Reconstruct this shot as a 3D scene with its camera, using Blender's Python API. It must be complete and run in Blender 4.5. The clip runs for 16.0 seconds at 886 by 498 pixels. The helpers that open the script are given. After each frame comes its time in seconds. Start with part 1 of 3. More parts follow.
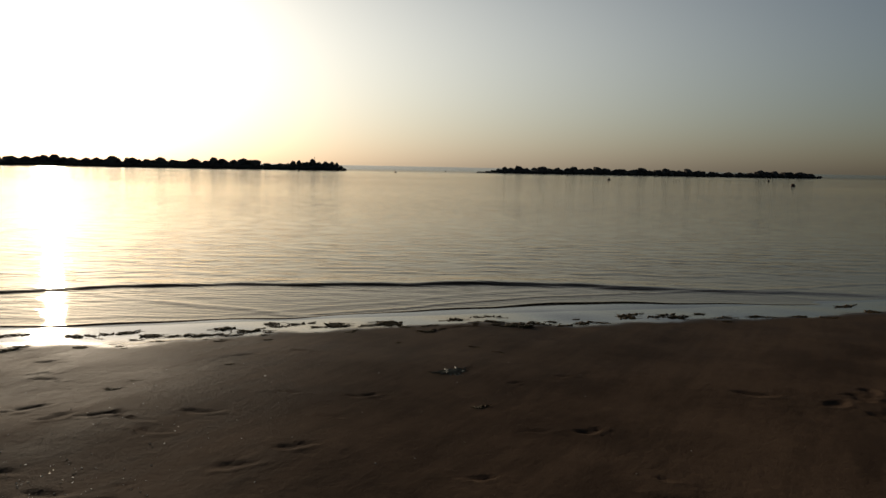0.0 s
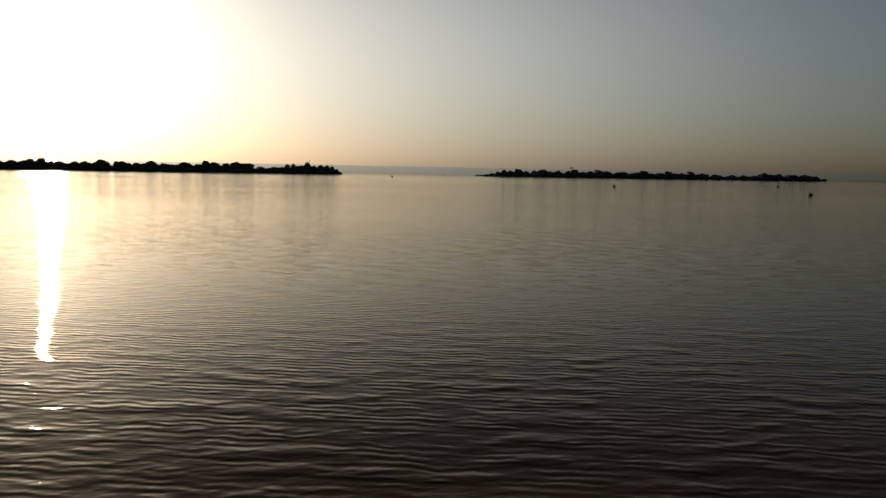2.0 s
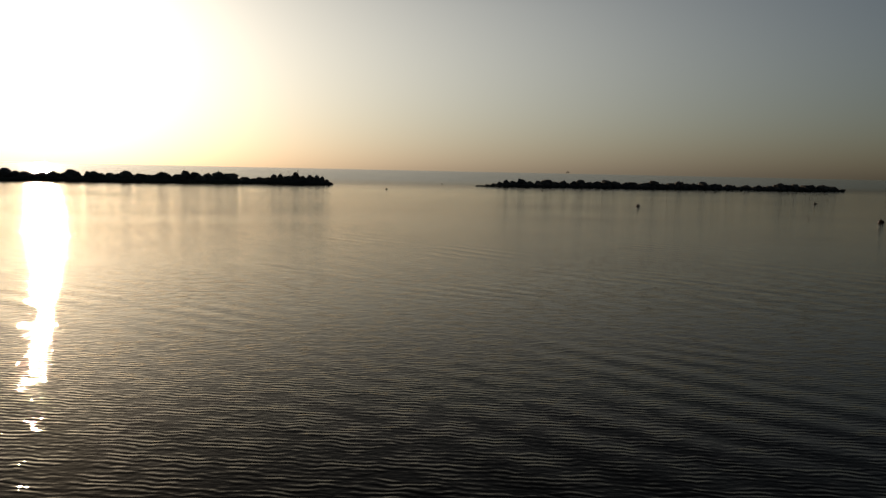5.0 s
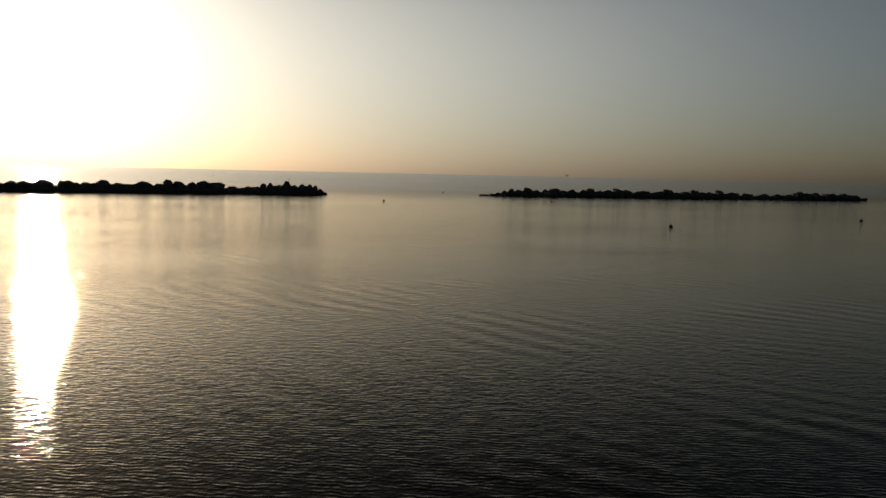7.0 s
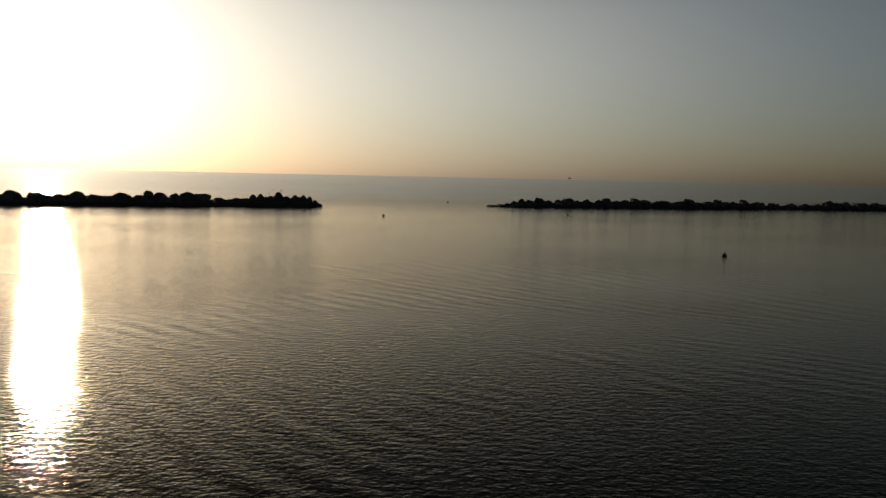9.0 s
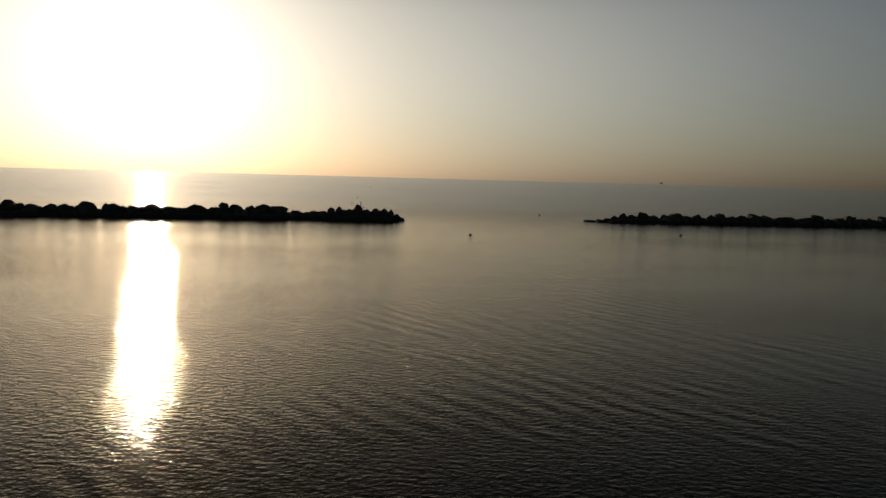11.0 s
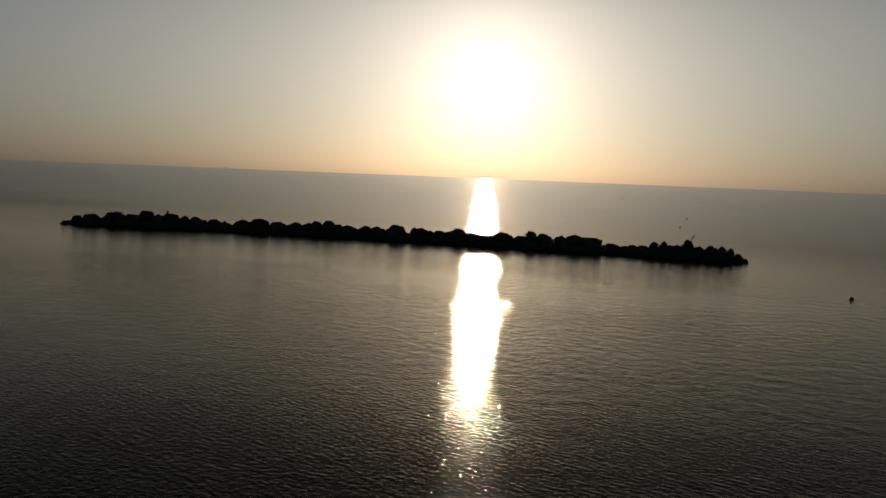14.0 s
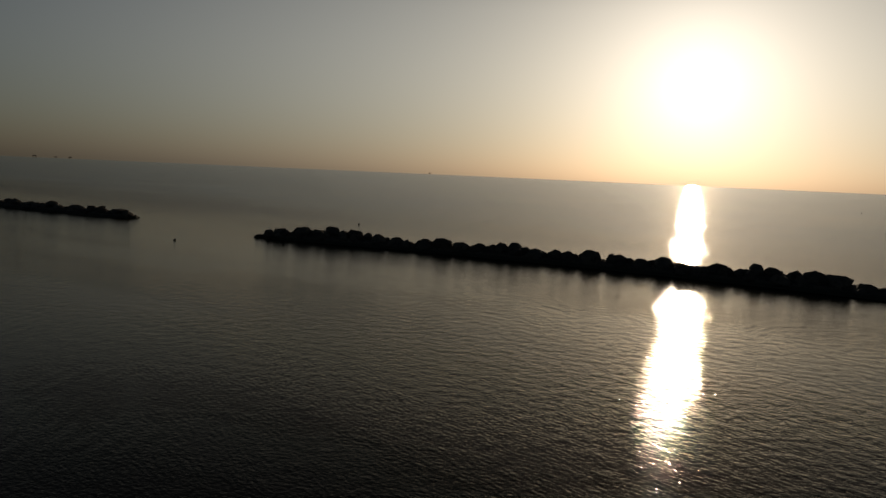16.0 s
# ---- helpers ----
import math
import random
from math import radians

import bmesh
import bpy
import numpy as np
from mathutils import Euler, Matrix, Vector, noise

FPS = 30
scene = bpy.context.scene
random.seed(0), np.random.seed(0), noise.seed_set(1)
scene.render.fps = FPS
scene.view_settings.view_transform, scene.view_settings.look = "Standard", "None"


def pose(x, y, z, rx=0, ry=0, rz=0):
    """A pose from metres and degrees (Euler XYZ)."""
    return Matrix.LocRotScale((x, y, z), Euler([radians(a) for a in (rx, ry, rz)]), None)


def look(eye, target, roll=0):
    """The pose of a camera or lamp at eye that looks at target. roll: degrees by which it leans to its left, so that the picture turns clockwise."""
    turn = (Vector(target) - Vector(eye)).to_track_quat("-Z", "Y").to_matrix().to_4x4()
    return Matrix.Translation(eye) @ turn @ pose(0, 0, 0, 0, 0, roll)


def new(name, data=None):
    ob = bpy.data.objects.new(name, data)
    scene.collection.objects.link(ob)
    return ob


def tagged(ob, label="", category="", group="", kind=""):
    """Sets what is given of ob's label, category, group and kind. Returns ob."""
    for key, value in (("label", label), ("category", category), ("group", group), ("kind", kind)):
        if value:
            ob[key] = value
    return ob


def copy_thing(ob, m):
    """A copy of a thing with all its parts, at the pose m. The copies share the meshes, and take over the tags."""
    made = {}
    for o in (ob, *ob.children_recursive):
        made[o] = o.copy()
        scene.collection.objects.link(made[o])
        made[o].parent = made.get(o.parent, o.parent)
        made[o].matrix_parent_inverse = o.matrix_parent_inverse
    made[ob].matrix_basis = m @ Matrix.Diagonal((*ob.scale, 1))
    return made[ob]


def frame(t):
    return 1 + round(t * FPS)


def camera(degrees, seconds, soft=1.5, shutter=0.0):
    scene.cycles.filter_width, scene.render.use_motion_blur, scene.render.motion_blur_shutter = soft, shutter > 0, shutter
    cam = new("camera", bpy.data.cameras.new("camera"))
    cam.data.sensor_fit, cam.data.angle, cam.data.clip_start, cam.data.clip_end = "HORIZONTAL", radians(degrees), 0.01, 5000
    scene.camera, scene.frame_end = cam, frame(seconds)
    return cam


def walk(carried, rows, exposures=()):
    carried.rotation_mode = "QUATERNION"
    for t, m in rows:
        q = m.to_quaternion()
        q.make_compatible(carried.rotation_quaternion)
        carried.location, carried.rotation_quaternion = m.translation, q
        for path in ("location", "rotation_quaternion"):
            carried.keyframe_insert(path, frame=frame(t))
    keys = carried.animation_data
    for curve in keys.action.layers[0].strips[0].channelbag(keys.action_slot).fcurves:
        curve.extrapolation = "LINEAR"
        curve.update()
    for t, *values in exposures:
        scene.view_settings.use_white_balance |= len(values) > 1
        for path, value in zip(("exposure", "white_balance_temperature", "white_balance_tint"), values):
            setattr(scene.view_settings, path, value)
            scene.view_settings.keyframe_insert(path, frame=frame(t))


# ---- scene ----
cam = camera(64.33, 16.0)
PATH = [
    (0, pose(0.000, -0.000, 1.258, 83.346, -1.107, -0.000)),
    (0.5, pose(-0.015, 0.666, 1.421, 83.324, -1.127, -0.027)),
    (1, pose(-0.012, 1.452, 1.576, 83.334, -1.129, -0.040)),
    (1.5, pose(-0.021, 2.519, 1.802, 83.316, -1.107, -0.095)),
    (2, pose(0.014, 3.810, 2.042, 83.335, -1.083, -0.149)),
    (2.5, pose(0.042, 5.266, 2.263, 83.379, -1.078, -0.179)),
    (3, pose(0.053, 6.854, 2.455, 83.445, -1.125, -0.219)),
    (3.5, pose(0.030, 8.601, 2.647, 83.515, -1.187, -0.251)),
    (4, pose(-0.084, 10.511, 2.866, 83.546, -1.178, -0.344)),
    (6.5, pose(-0.794, 21.499, 4.152, 83.843, -1.229, -0.519)),
    (7, pose(-0.874, 24.163, 4.460, 83.888, -1.234, -0.537)),
    (7.5, pose(-0.988, 26.830, 4.787, 83.967, -1.211, -0.526)),
    (8, pose(-1.049, 29.502, 5.088, 84.007, -1.193, -0.526)),
    (10.5, pose(-2.049, 43.261, 6.698, 84.260, -1.325, 2.294)),
    (11, pose(-2.406, 45.957, 7.064, 84.223, -1.507, 6.612)),
    (11.5, pose(-2.846, 48.665, 7.485, 84.205, -1.668, 11.052)),
    (12, pose(-3.320, 51.405, 7.918, 84.164, -1.795, 15.360)),
    (12.5, pose(-3.880, 54.138, 8.352, 84.127, -1.927, 19.696)),
    (13, pose(-4.536, 56.795, 8.770, 84.103, -2.042, 23.949)),
    (13.5, pose(-5.420, 59.159, 9.181, 84.078, -2.151, 28.489)),
    (14, pose(-6.581, 61.386, 9.588, 84.039, -2.252, 32.566)),
    (14.5, pose(-7.944, 63.525, 9.984, 83.959, -2.348, 36.537)),
    (15, pose(-9.380, 65.739, 10.418, 83.932, -2.412, 40.850)),
    (15.5, pose(-10.946, 68.023, 10.791, 83.900, -2.460, 44.570)),
    (16, pose(-12.576, 70.239, 11.127, 83.857, -2.493, 48.594)),
]
EXPOSURES = [
    (0, 0.03, 6750, 12), (1, -0.22, 6800, 13), (3, -0.28, 6950, 13), (8, -0.28, 7100, 13), (10, -0.32, 7100, 13), (10.5, -0.38, 7100, 13), (11, -0.52, 7150, 13),
    (11.5, -0.66, 7150, 13), (12, -0.80, 7150, 13), (12.5, -0.94, 7050, 12.5), (13, -1.05, 6900, 12), (13.5, -1.10, 6850, 12), (14, -1.13, 6900, 12), (15, -1.18, 7000, 12.5), (16, -1.15, 7000, 12.5),
]
walk(cam, PATH, EXPOSURES)

# ---- light ----
SUN_AZIMUTH, SUN_HEIGHT = -29.1, 7.2
sky_world = bpy.data.worlds.new("sky")
scene.world = sky_world
sky_world.use_nodes = True
wt = sky_world.node_tree
wt.nodes.clear()
sky = wt.nodes.new("ShaderNodeTexSky")
sky.sky_type = "NISHITA"
sky.sun_disc = False
sky.sun_elevation, sky.sun_rotation = radians(SUN_HEIGHT), radians(SUN_AZIMUTH)
sky.altitude, sky.air_density, sky.dust_density, sky.ozone_density = 0, 1.0, 1.0, 3.0
wout = wt.nodes.new("ShaderNodeOutputWorld")
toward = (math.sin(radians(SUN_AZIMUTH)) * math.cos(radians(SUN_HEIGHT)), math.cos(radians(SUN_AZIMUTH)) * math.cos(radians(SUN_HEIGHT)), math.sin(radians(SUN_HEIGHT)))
sky_dir = wt.nodes.new("ShaderNodeTexCoord").outputs["Generated"]


def sky_math(op, value, other=0.0):
    node = wt.nodes.new("ShaderNodeMath")
    node.operation = op
    for i, v in enumerate((value, other)):
        if isinstance(v, float):
            node.inputs[i].default_value = v
        else:
            wt.links.new(v, node.inputs[i])
    return node.outputs[0]


def sky_vector(op, value, other):
    node = wt.nodes.new("ShaderNodeVectorMath")
    node.operation = op
    for i, v in enumerate((value, other)):
        if isinstance(v, tuple):
            node.inputs[i].default_value = v
        else:
            wt.links.new(v, node.inputs[i])
    return node.outputs["Value" if op in ("DOT_PRODUCT", "LENGTH") else "Vector"]


def sky_glow(strength, tint):
    node = wt.nodes.new("ShaderNodeVectorMath")
    node.operation = "SCALE"
    if isinstance(tint, tuple):
        node.inputs[0].default_value = tint
    else:
        wt.links.new(tint, node.inputs[0])
    wt.links.new(strength, node.inputs["Scale"])
    return node.outputs["Vector"]


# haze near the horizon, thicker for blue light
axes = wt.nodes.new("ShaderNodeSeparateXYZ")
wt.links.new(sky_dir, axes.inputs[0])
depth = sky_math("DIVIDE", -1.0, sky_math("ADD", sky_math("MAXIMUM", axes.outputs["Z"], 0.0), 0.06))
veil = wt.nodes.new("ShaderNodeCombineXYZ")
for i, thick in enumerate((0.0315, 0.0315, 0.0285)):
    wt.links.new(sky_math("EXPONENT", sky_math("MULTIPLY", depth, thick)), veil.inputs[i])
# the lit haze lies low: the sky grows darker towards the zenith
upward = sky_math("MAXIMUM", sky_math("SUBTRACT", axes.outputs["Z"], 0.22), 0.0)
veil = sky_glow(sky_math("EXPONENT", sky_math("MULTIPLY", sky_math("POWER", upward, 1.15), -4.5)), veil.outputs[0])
rich = wt.nodes.new("ShaderNodeHueSaturation")
rich.inputs["Saturation"].default_value = 0.93
wt.links.new(sky.outputs[0], rich.inputs["Color"])

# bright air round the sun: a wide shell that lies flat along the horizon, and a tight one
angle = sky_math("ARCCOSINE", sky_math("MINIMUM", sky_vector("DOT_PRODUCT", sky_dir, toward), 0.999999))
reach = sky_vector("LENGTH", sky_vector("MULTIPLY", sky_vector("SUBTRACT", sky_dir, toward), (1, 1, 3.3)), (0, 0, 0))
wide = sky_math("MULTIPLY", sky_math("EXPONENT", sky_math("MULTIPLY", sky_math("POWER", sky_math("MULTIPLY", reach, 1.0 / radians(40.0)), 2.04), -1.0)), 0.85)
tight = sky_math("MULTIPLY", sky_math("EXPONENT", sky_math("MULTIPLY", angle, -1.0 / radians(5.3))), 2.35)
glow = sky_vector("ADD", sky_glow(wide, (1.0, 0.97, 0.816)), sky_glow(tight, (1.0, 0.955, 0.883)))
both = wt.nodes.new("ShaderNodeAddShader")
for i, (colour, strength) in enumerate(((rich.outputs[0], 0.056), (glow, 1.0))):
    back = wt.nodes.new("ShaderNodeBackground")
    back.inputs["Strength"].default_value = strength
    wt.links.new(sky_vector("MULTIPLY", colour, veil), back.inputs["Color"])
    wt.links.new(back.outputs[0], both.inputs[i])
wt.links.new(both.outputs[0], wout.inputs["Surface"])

sun_data = bpy.data.lights.new("sun", "SUN")
sun_data.energy, sun_data.angle, sun_data.color = 2.2, radians(0.55), (1.0, 0.86, 0.66)
sun = new("sun", sun_data)
a, e = radians(SUN_AZIMUTH), radians(SUN_HEIGHT)
sun.matrix_world = look((math.sin(a) * 300, math.cos(a) * 300, math.tan(e) * 300), (0, 0, 0))


# ---- materials ----
class Nodes:
    """Short hand for building a node tree."""

    def __init__(self, name):
        self.mat = bpy.data.materials.new(name)
        self.mat.use_nodes = True
        self.tree = self.mat.node_tree
        self.bsdf = self.tree.nodes["Principled BSDF"]

    def add(self, kind, **values):
        node = self.tree.nodes.new(kind)
        for key, value in values.items():
            node.inputs[key].default_value = value
        return node

    def link(self, a, b):
        self.tree.links.new(a, b)

    def coords(self, scale=(1, 1, 1), turn=0.0, source="Object"):
        tc = self.tree.nodes.new("ShaderNodeTexCoord")
        m = self.tree.nodes.new("ShaderNodeMapping")
        m.vector_type = "TEXTURE"
        m.inputs["Scale"].default_value = [1 / k for k in scale]
        m.inputs["Rotation"].default_value = (0, 0, turn)
        self.link(tc.outputs[source], m.inputs["Vector"])
        return m.outputs["Vector"]

    def noise(self, scale, detail=3.0, rough=0.5, stretch=(1, 1, 1), turn=0.0):
        n = self.add("ShaderNodeTexNoise", Scale=scale, Detail=detail, Roughness=rough)
        self.link(self.coords(stretch, turn), n.inputs["Vector"])
        return n.outputs["Fac"]

    def math(self, op, a, b, clamp=False):
        n = self.tree.nodes.new("ShaderNodeMath")
        n.operation, n.use_clamp = op, clamp
        for i, v in enumerate((a, b)):
            if isinstance(v, (int, float)):
                n.inputs[i].default_value = v
            else:
                self.link(v, n.inputs[i])
        return n.outputs[0]

    def ramp(self, value, low, high, out_low=0.0, out_high=1.0):
        n = self.add("ShaderNodeMapRange")
        n.interpolation_type = "SMOOTHSTEP"
        for key, v in (("From Min", low), ("From Max", high), ("To Min", out_low), ("To Max", out_high)):
            n.inputs[key].default_value = v
        self.link(value, n.inputs["Value"])
        return n.outputs["Result"]

    def mix(self, fac, a, b):
        n = self.tree.nodes.new("ShaderNodeMix")
        n.data_type = "RGBA"
        for i, v in ((0, fac), (6, a), (7, b)):
            if isinstance(v, (int, float)):
                n.inputs[i].default_value = v
            elif isinstance(v, tuple):
                n.inputs[i].default_value = (*v, 1)
            else:
                self.link(v, n.inputs[i])
        return n.outputs[2]

    def bump(self, height, distance, strength=1.0):
        n = self.add("ShaderNodeBump", Strength=strength, Distance=distance)
        self.link(height, n.inputs["Height"])
        self.link(n.outputs["Normal"], self.bsdf.inputs["Normal"])

    def set(self, **values):
        for key, v in values.items():
            key = key.replace("_", " ")
            if isinstance(v, (int, float)):
                self.bsdf.inputs[key].default_value = v
            elif isinstance(v, tuple):
                self.bsdf.inputs[key].default_value = (*v, 1)
            else:
                self.link(v, self.bsdf.inputs[key])
        return self.mat

    def shore_distance(self):
        """Metres seaward of the mean waterline."""
        tc = self.tree.nodes.new("ShaderNodeTexCoord")
        sep = self.tree.nodes.new("ShaderNodeSeparateXYZ")
        self.link(tc.outputs["Object"], sep.inputs[0])
        return self.math("SUBTRACT", self.math("SUBTRACT", sep.outputs[1], self.math("MULTIPLY", sep.outputs[0], SHORE_SLOPE)), SHORE_Y)


SHORE_Y, SHORE_SLOPE = 6.25, 0.24


def water_material():
    n = Nodes("sea_water")
    q = n.shore_distance()
    axes = n.tree.nodes.new("ShaderNodeSeparateXYZ")
    n.link(n.coords(), axes.inputs[0])
    patch = n.ramp(n.noise(0.035, 3, 0.55, (0.45, 1, 1), 0.25), 0.36, 0.62)
    breeze = n.ramp(patch, 0, 1, 0.6, 1.0)
    # the smooth water behind the breakwaters, past an uneven slanting line
    line = n.math("ADD", n.math("ADD", axes.outputs[1], n.math("MULTIPLY", axes.outputs[0], 0.6)), n.math("MULTIPLY", n.noise(0.06, 4, 0.6), 22.0))
    open_water = n.math("MULTIPLY", n.ramp(line, 78.0, 92.0, 1.0, 0.7), breeze)

    def train(turn, length, bend, roam):
        t = n.add("ShaderNodeTexWave", Scale=0.3142 / length, Distortion=bend, Detail=1.0)
        t.inputs["Detail Scale"].default_value = roam
        n.link(n.coords((1, 1, 1), turn), t.inputs["Vector"])
        return t.outputs["Fac"]

    # ripples with long crests, short near the beach and longer farther out, among finer wrinkles and chop
    short = n.math("MULTIPLY", train(1.50, 0.11, 5.0, 1.0), n.ramp(n.noise(1.7, 2, 0.6, (1, 2.0, 1)), 0.38, 0.60, 0.1, 1.0))
    short = n.math("MULTIPLY", short, n.math("MULTIPLY", n.ramp(q, 0.1, 2.0, 0.35, 1.0), n.ramp(q, 22, 50, 0.0043, 0.0)))
    far = n.math("MULTIPLY", train(1.47, 0.33, 5.0, 1.1), n.ramp(n.noise(0.45, 2, 0.6, (1, 1.6, 1), 0.4), 0.36, 0.60, 0.25, 1.0))
    far = n.math("MULTIPLY", far, n.math("MULTIPLY", n.ramp(q, 22, 60, 0.0, 0.0045), n.ramp(q, 95, 140, 1.0, 0.35)))
    fine = n.math("MULTIPLY", n.noise(1.0, 2.5, 0.6, (3.7, 5.4, 1), 0.12), n.ramp(q, 5, 65, 0.0, 0.0400))
    fine = n.math("ADD", fine, n.math("MULTIPLY", n.noise(1.0, 1.5, 0.6, (5.0, 14.0, 1), -0.08), n.math("MULTIPLY", n.ramp(q, 0.3, 3.0, 0.0011, 0.0046), n.ramp(q, 15, 40, 1.0, 0.0))))
    prickle = n.math("MULTIPLY", n.noise(1.0, 1.0, 0.5, (9.0, 11.0, 1), -0.3), n.math("MULTIPLY", n.ramp(q, 8, 55, 0.0, 0.0100), n.ramp(q, 110, 150, 1.0, 0.3)))
    h = n.math("MULTIPLY", n.math("ADD", n.math("ADD", n.math("ADD", short, far), fine), prickle), open_water)
    wash = n.math("MULTIPLY", n.noise(1.0, 2.0, 0.55, (11.0, 24.0, 1), 0.3), n.ramp(q, 0.3, 4.5, 0.0022, 0.0006))
    h = n.math("ADD", h, wash)
    chop = n.noise(1.0, 2.0, 0.6, (1.9, 4.6, 1), 0.05)
    h = n.math("ADD", h, n.math("MULTIPLY", chop, n.math("MULTIPLY", n.math("MULTIPLY", n.ramp(q, 12, 45, 0.0015, 0.0110), n.ramp(q, 80, 120, 1.0, 0.5)), breeze)))
    wave = n.noise(1.0, 3.0, 0.6, (0.9, 1.6, 1), 0.25)
    h = n.math("ADD", h, n.math("MULTIPLY", wave, n.math("MULTIPLY", n.ramp(q, 40, 80, 0.001, 0.007), breeze)))
    # short steep wavelets where the breeze reaches the water off the breakwaters
    dash = n.noise(1.0, 2.0, 0.55, (1.3, 1.3, 1), 0.10)
    h = n.math("ADD", h, n.math("MULTIPLY", dash, n.math("MULTIPLY", n.math("MULTIPLY", n.ramp(q, 70, 115, 0.0, 0.085), n.ramp(q, 145, 180, 1.0, 0.2)), n.ramp(patch, 0, 1, 0.6, 1.0))))
    # broken wavelets that steepen before the beach
    steep = n.math("MULTIPLY", train(1.52, 0.40, 4.5, 1.2), n.ramp(n.noise(0.9, 3, 0.6, (1, 1.8, 1), 0.2), 0.42, 0.62))
    h = n.math("ADD", h, n.math("MULTIPLY", steep, n.math("MULTIPLY", n.ramp(q, 0.7, 2.0, 0.0, 0.0070), n.ramp(q, 3, 9, 1.0, 0.0))))
    # trains of low swell that run in at a slant
    for turn, length, size, seed in ((0.80, 1.05, 0.0125, 0.11), (0.62, 1.45, 0.0105, 0.07), (1.02, 0.8, 0.0070, 0.16)):
        part_of = n.ramp(n.noise(seed, 2, 0.5, (1, 1, 1), turn), 0.48, 0.66)
        h = n.math("ADD", h, n.math("MULTIPLY", n.math("MULTIPLY", train(turn, length, 3.0, 0.5), part_of), n.math("MULTIPLY", n.math("MULTIPLY", n.ramp(q, 4, 20, 0.1, 1.0), n.ramp(q, 65, 100, 1.0, 0.3)), size)))
    # a murky body under a mirror whose colour is tinted to warm the reflection
    relief = n.add("ShaderNodeBump", Strength=1.0, Distance=0.85)
    n.link(h, relief.inputs["Height"])
    body = n.tree.nodes.new("ShaderNodeBsdfDiffuse")
    n.link(n.mix(n.ramp(q, 0.0, 14.0), (0.085, 0.046, 0.022), (0.008, 0.0055, 0.0035)), body.inputs["Color"])
    mirror = n.add("ShaderNodeBsdfAnisotropic", Anisotropy=-0.5)
    mirror.distribution = "BECKMANN"
    # painted into the colour: the reflection turns grey and dimmer past the breakwaters
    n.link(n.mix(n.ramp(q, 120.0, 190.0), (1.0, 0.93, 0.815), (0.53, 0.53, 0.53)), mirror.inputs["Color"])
    n.link(n.math("ADD", n.math("ADD", n.math("ADD", n.ramp(q, 15.0, 60.0, 0.068, 0.058), n.ramp(q, 0.4, 3.0, 0.06, 0.0)), n.ramp(q, 70.0, 135.0, 0.0, 0.032)), n.math("MULTIPLY", n.ramp(q, 150.0, 260.0, 0.0, 0.18), n.noise(0.04, 4, 0.6, (0.5, 1, 1), 0.5))), mirror.inputs["Roughness"])
    along = n.add("ShaderNodeCombineXYZ", X=math.sin(a), Y=math.cos(a))
    n.link(along.outputs[0], mirror.inputs["Tangent"])
    # the finest wrinkles scatter a little of the sun far to both sides
    wrinkles = n.add("ShaderNodeBsdfAnisotropic", Color=(1.0, 0.86, 0.66, 1), Roughness=0.46)
    gloss = n.add("ShaderNodeFresnel", IOR=1.25)
    for node in (body, mirror, wrinkles, gloss):
        n.link(relief.outputs["Normal"], node.inputs["Normal"])
    mirrors = n.tree.nodes.new("ShaderNodeMixShader")
    n.link(n.ramp(q, 8, 60, 0.05, 0.065), mirrors.inputs[0])
    mixed = n.tree.nodes.new("ShaderNodeMixShader")
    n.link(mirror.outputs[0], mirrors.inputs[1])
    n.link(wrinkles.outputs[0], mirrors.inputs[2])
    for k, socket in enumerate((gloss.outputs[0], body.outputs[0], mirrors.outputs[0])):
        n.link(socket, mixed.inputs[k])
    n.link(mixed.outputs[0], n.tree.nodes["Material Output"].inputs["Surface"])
    n.tree.nodes.remove(n.bsdf)
    return n.mat


def sand_material():
    n = Nodes("wet_sand")
    q = n.shore_distance()
    q = n.math("ADD", q, n.math("MULTIPLY", n.math("SUBTRACT", n.noise(0.8, 3, 0.6), 0.5), 0.9))
    wet = n.ramp(q, -1.15, -0.85)
    grain = n.noise(420, 2, 0.6)
    patch = n.noise(1.3, 5, 0.65)
    streak = n.noise(1.0, 5, 0.7, (5.0, 0.9, 1), -0.52)
    tone = n.math("ADD", n.math("MULTIPLY", patch, 0.55), n.math("MULTIPLY", streak, 0.45))
    colour = n.mix(n.ramp(tone, 0.40, 0.60), (0.070, 0.0465, 0.0335), (0.136, 0.0920, 0.0650))
    colour = n.mix(n.math("MULTIPLY", grain, 0.45), colour, (0.120, 0.084, 0.061))
    colour = n.mix(wet, colour, (0.034, 0.024, 0.018))
    rough = n.math("ADD", n.ramp(wet, 0, 1, 0.68, 0.11), n.math("MULTIPLY", n.math("SUBTRACT", tone, 0.5), n.ramp(wet, 0, 1, 0.6, 0.06)), True)
    fine = n.math("MULTIPLY", grain, n.ramp(wet, 0, 1, 0.0007, 0.0))
    lumps = n.math("ADD", n.noise(9, 6, 0.72), n.math("MULTIPLY", n.noise(1.0, 4, 0.6, (7.0, 2.2, 1), -0.52), 0.7))
    soft = n.math("MULTIPLY", lumps, n.ramp(wet, 0, 1, 0.0055, 0.0005))
    n.bump(n.math("ADD", fine, soft), 1.0)
    damp = n.ramp(q, -3.2, -1.2, 0.004, 0.019)
    n.set(Specular_IOR_Level=n.math("ADD", damp, n.ramp(wet, 0.6, 1.0, 0.0, 0.13)))
    return n.set(Base_Color=colour, Roughness=rough)


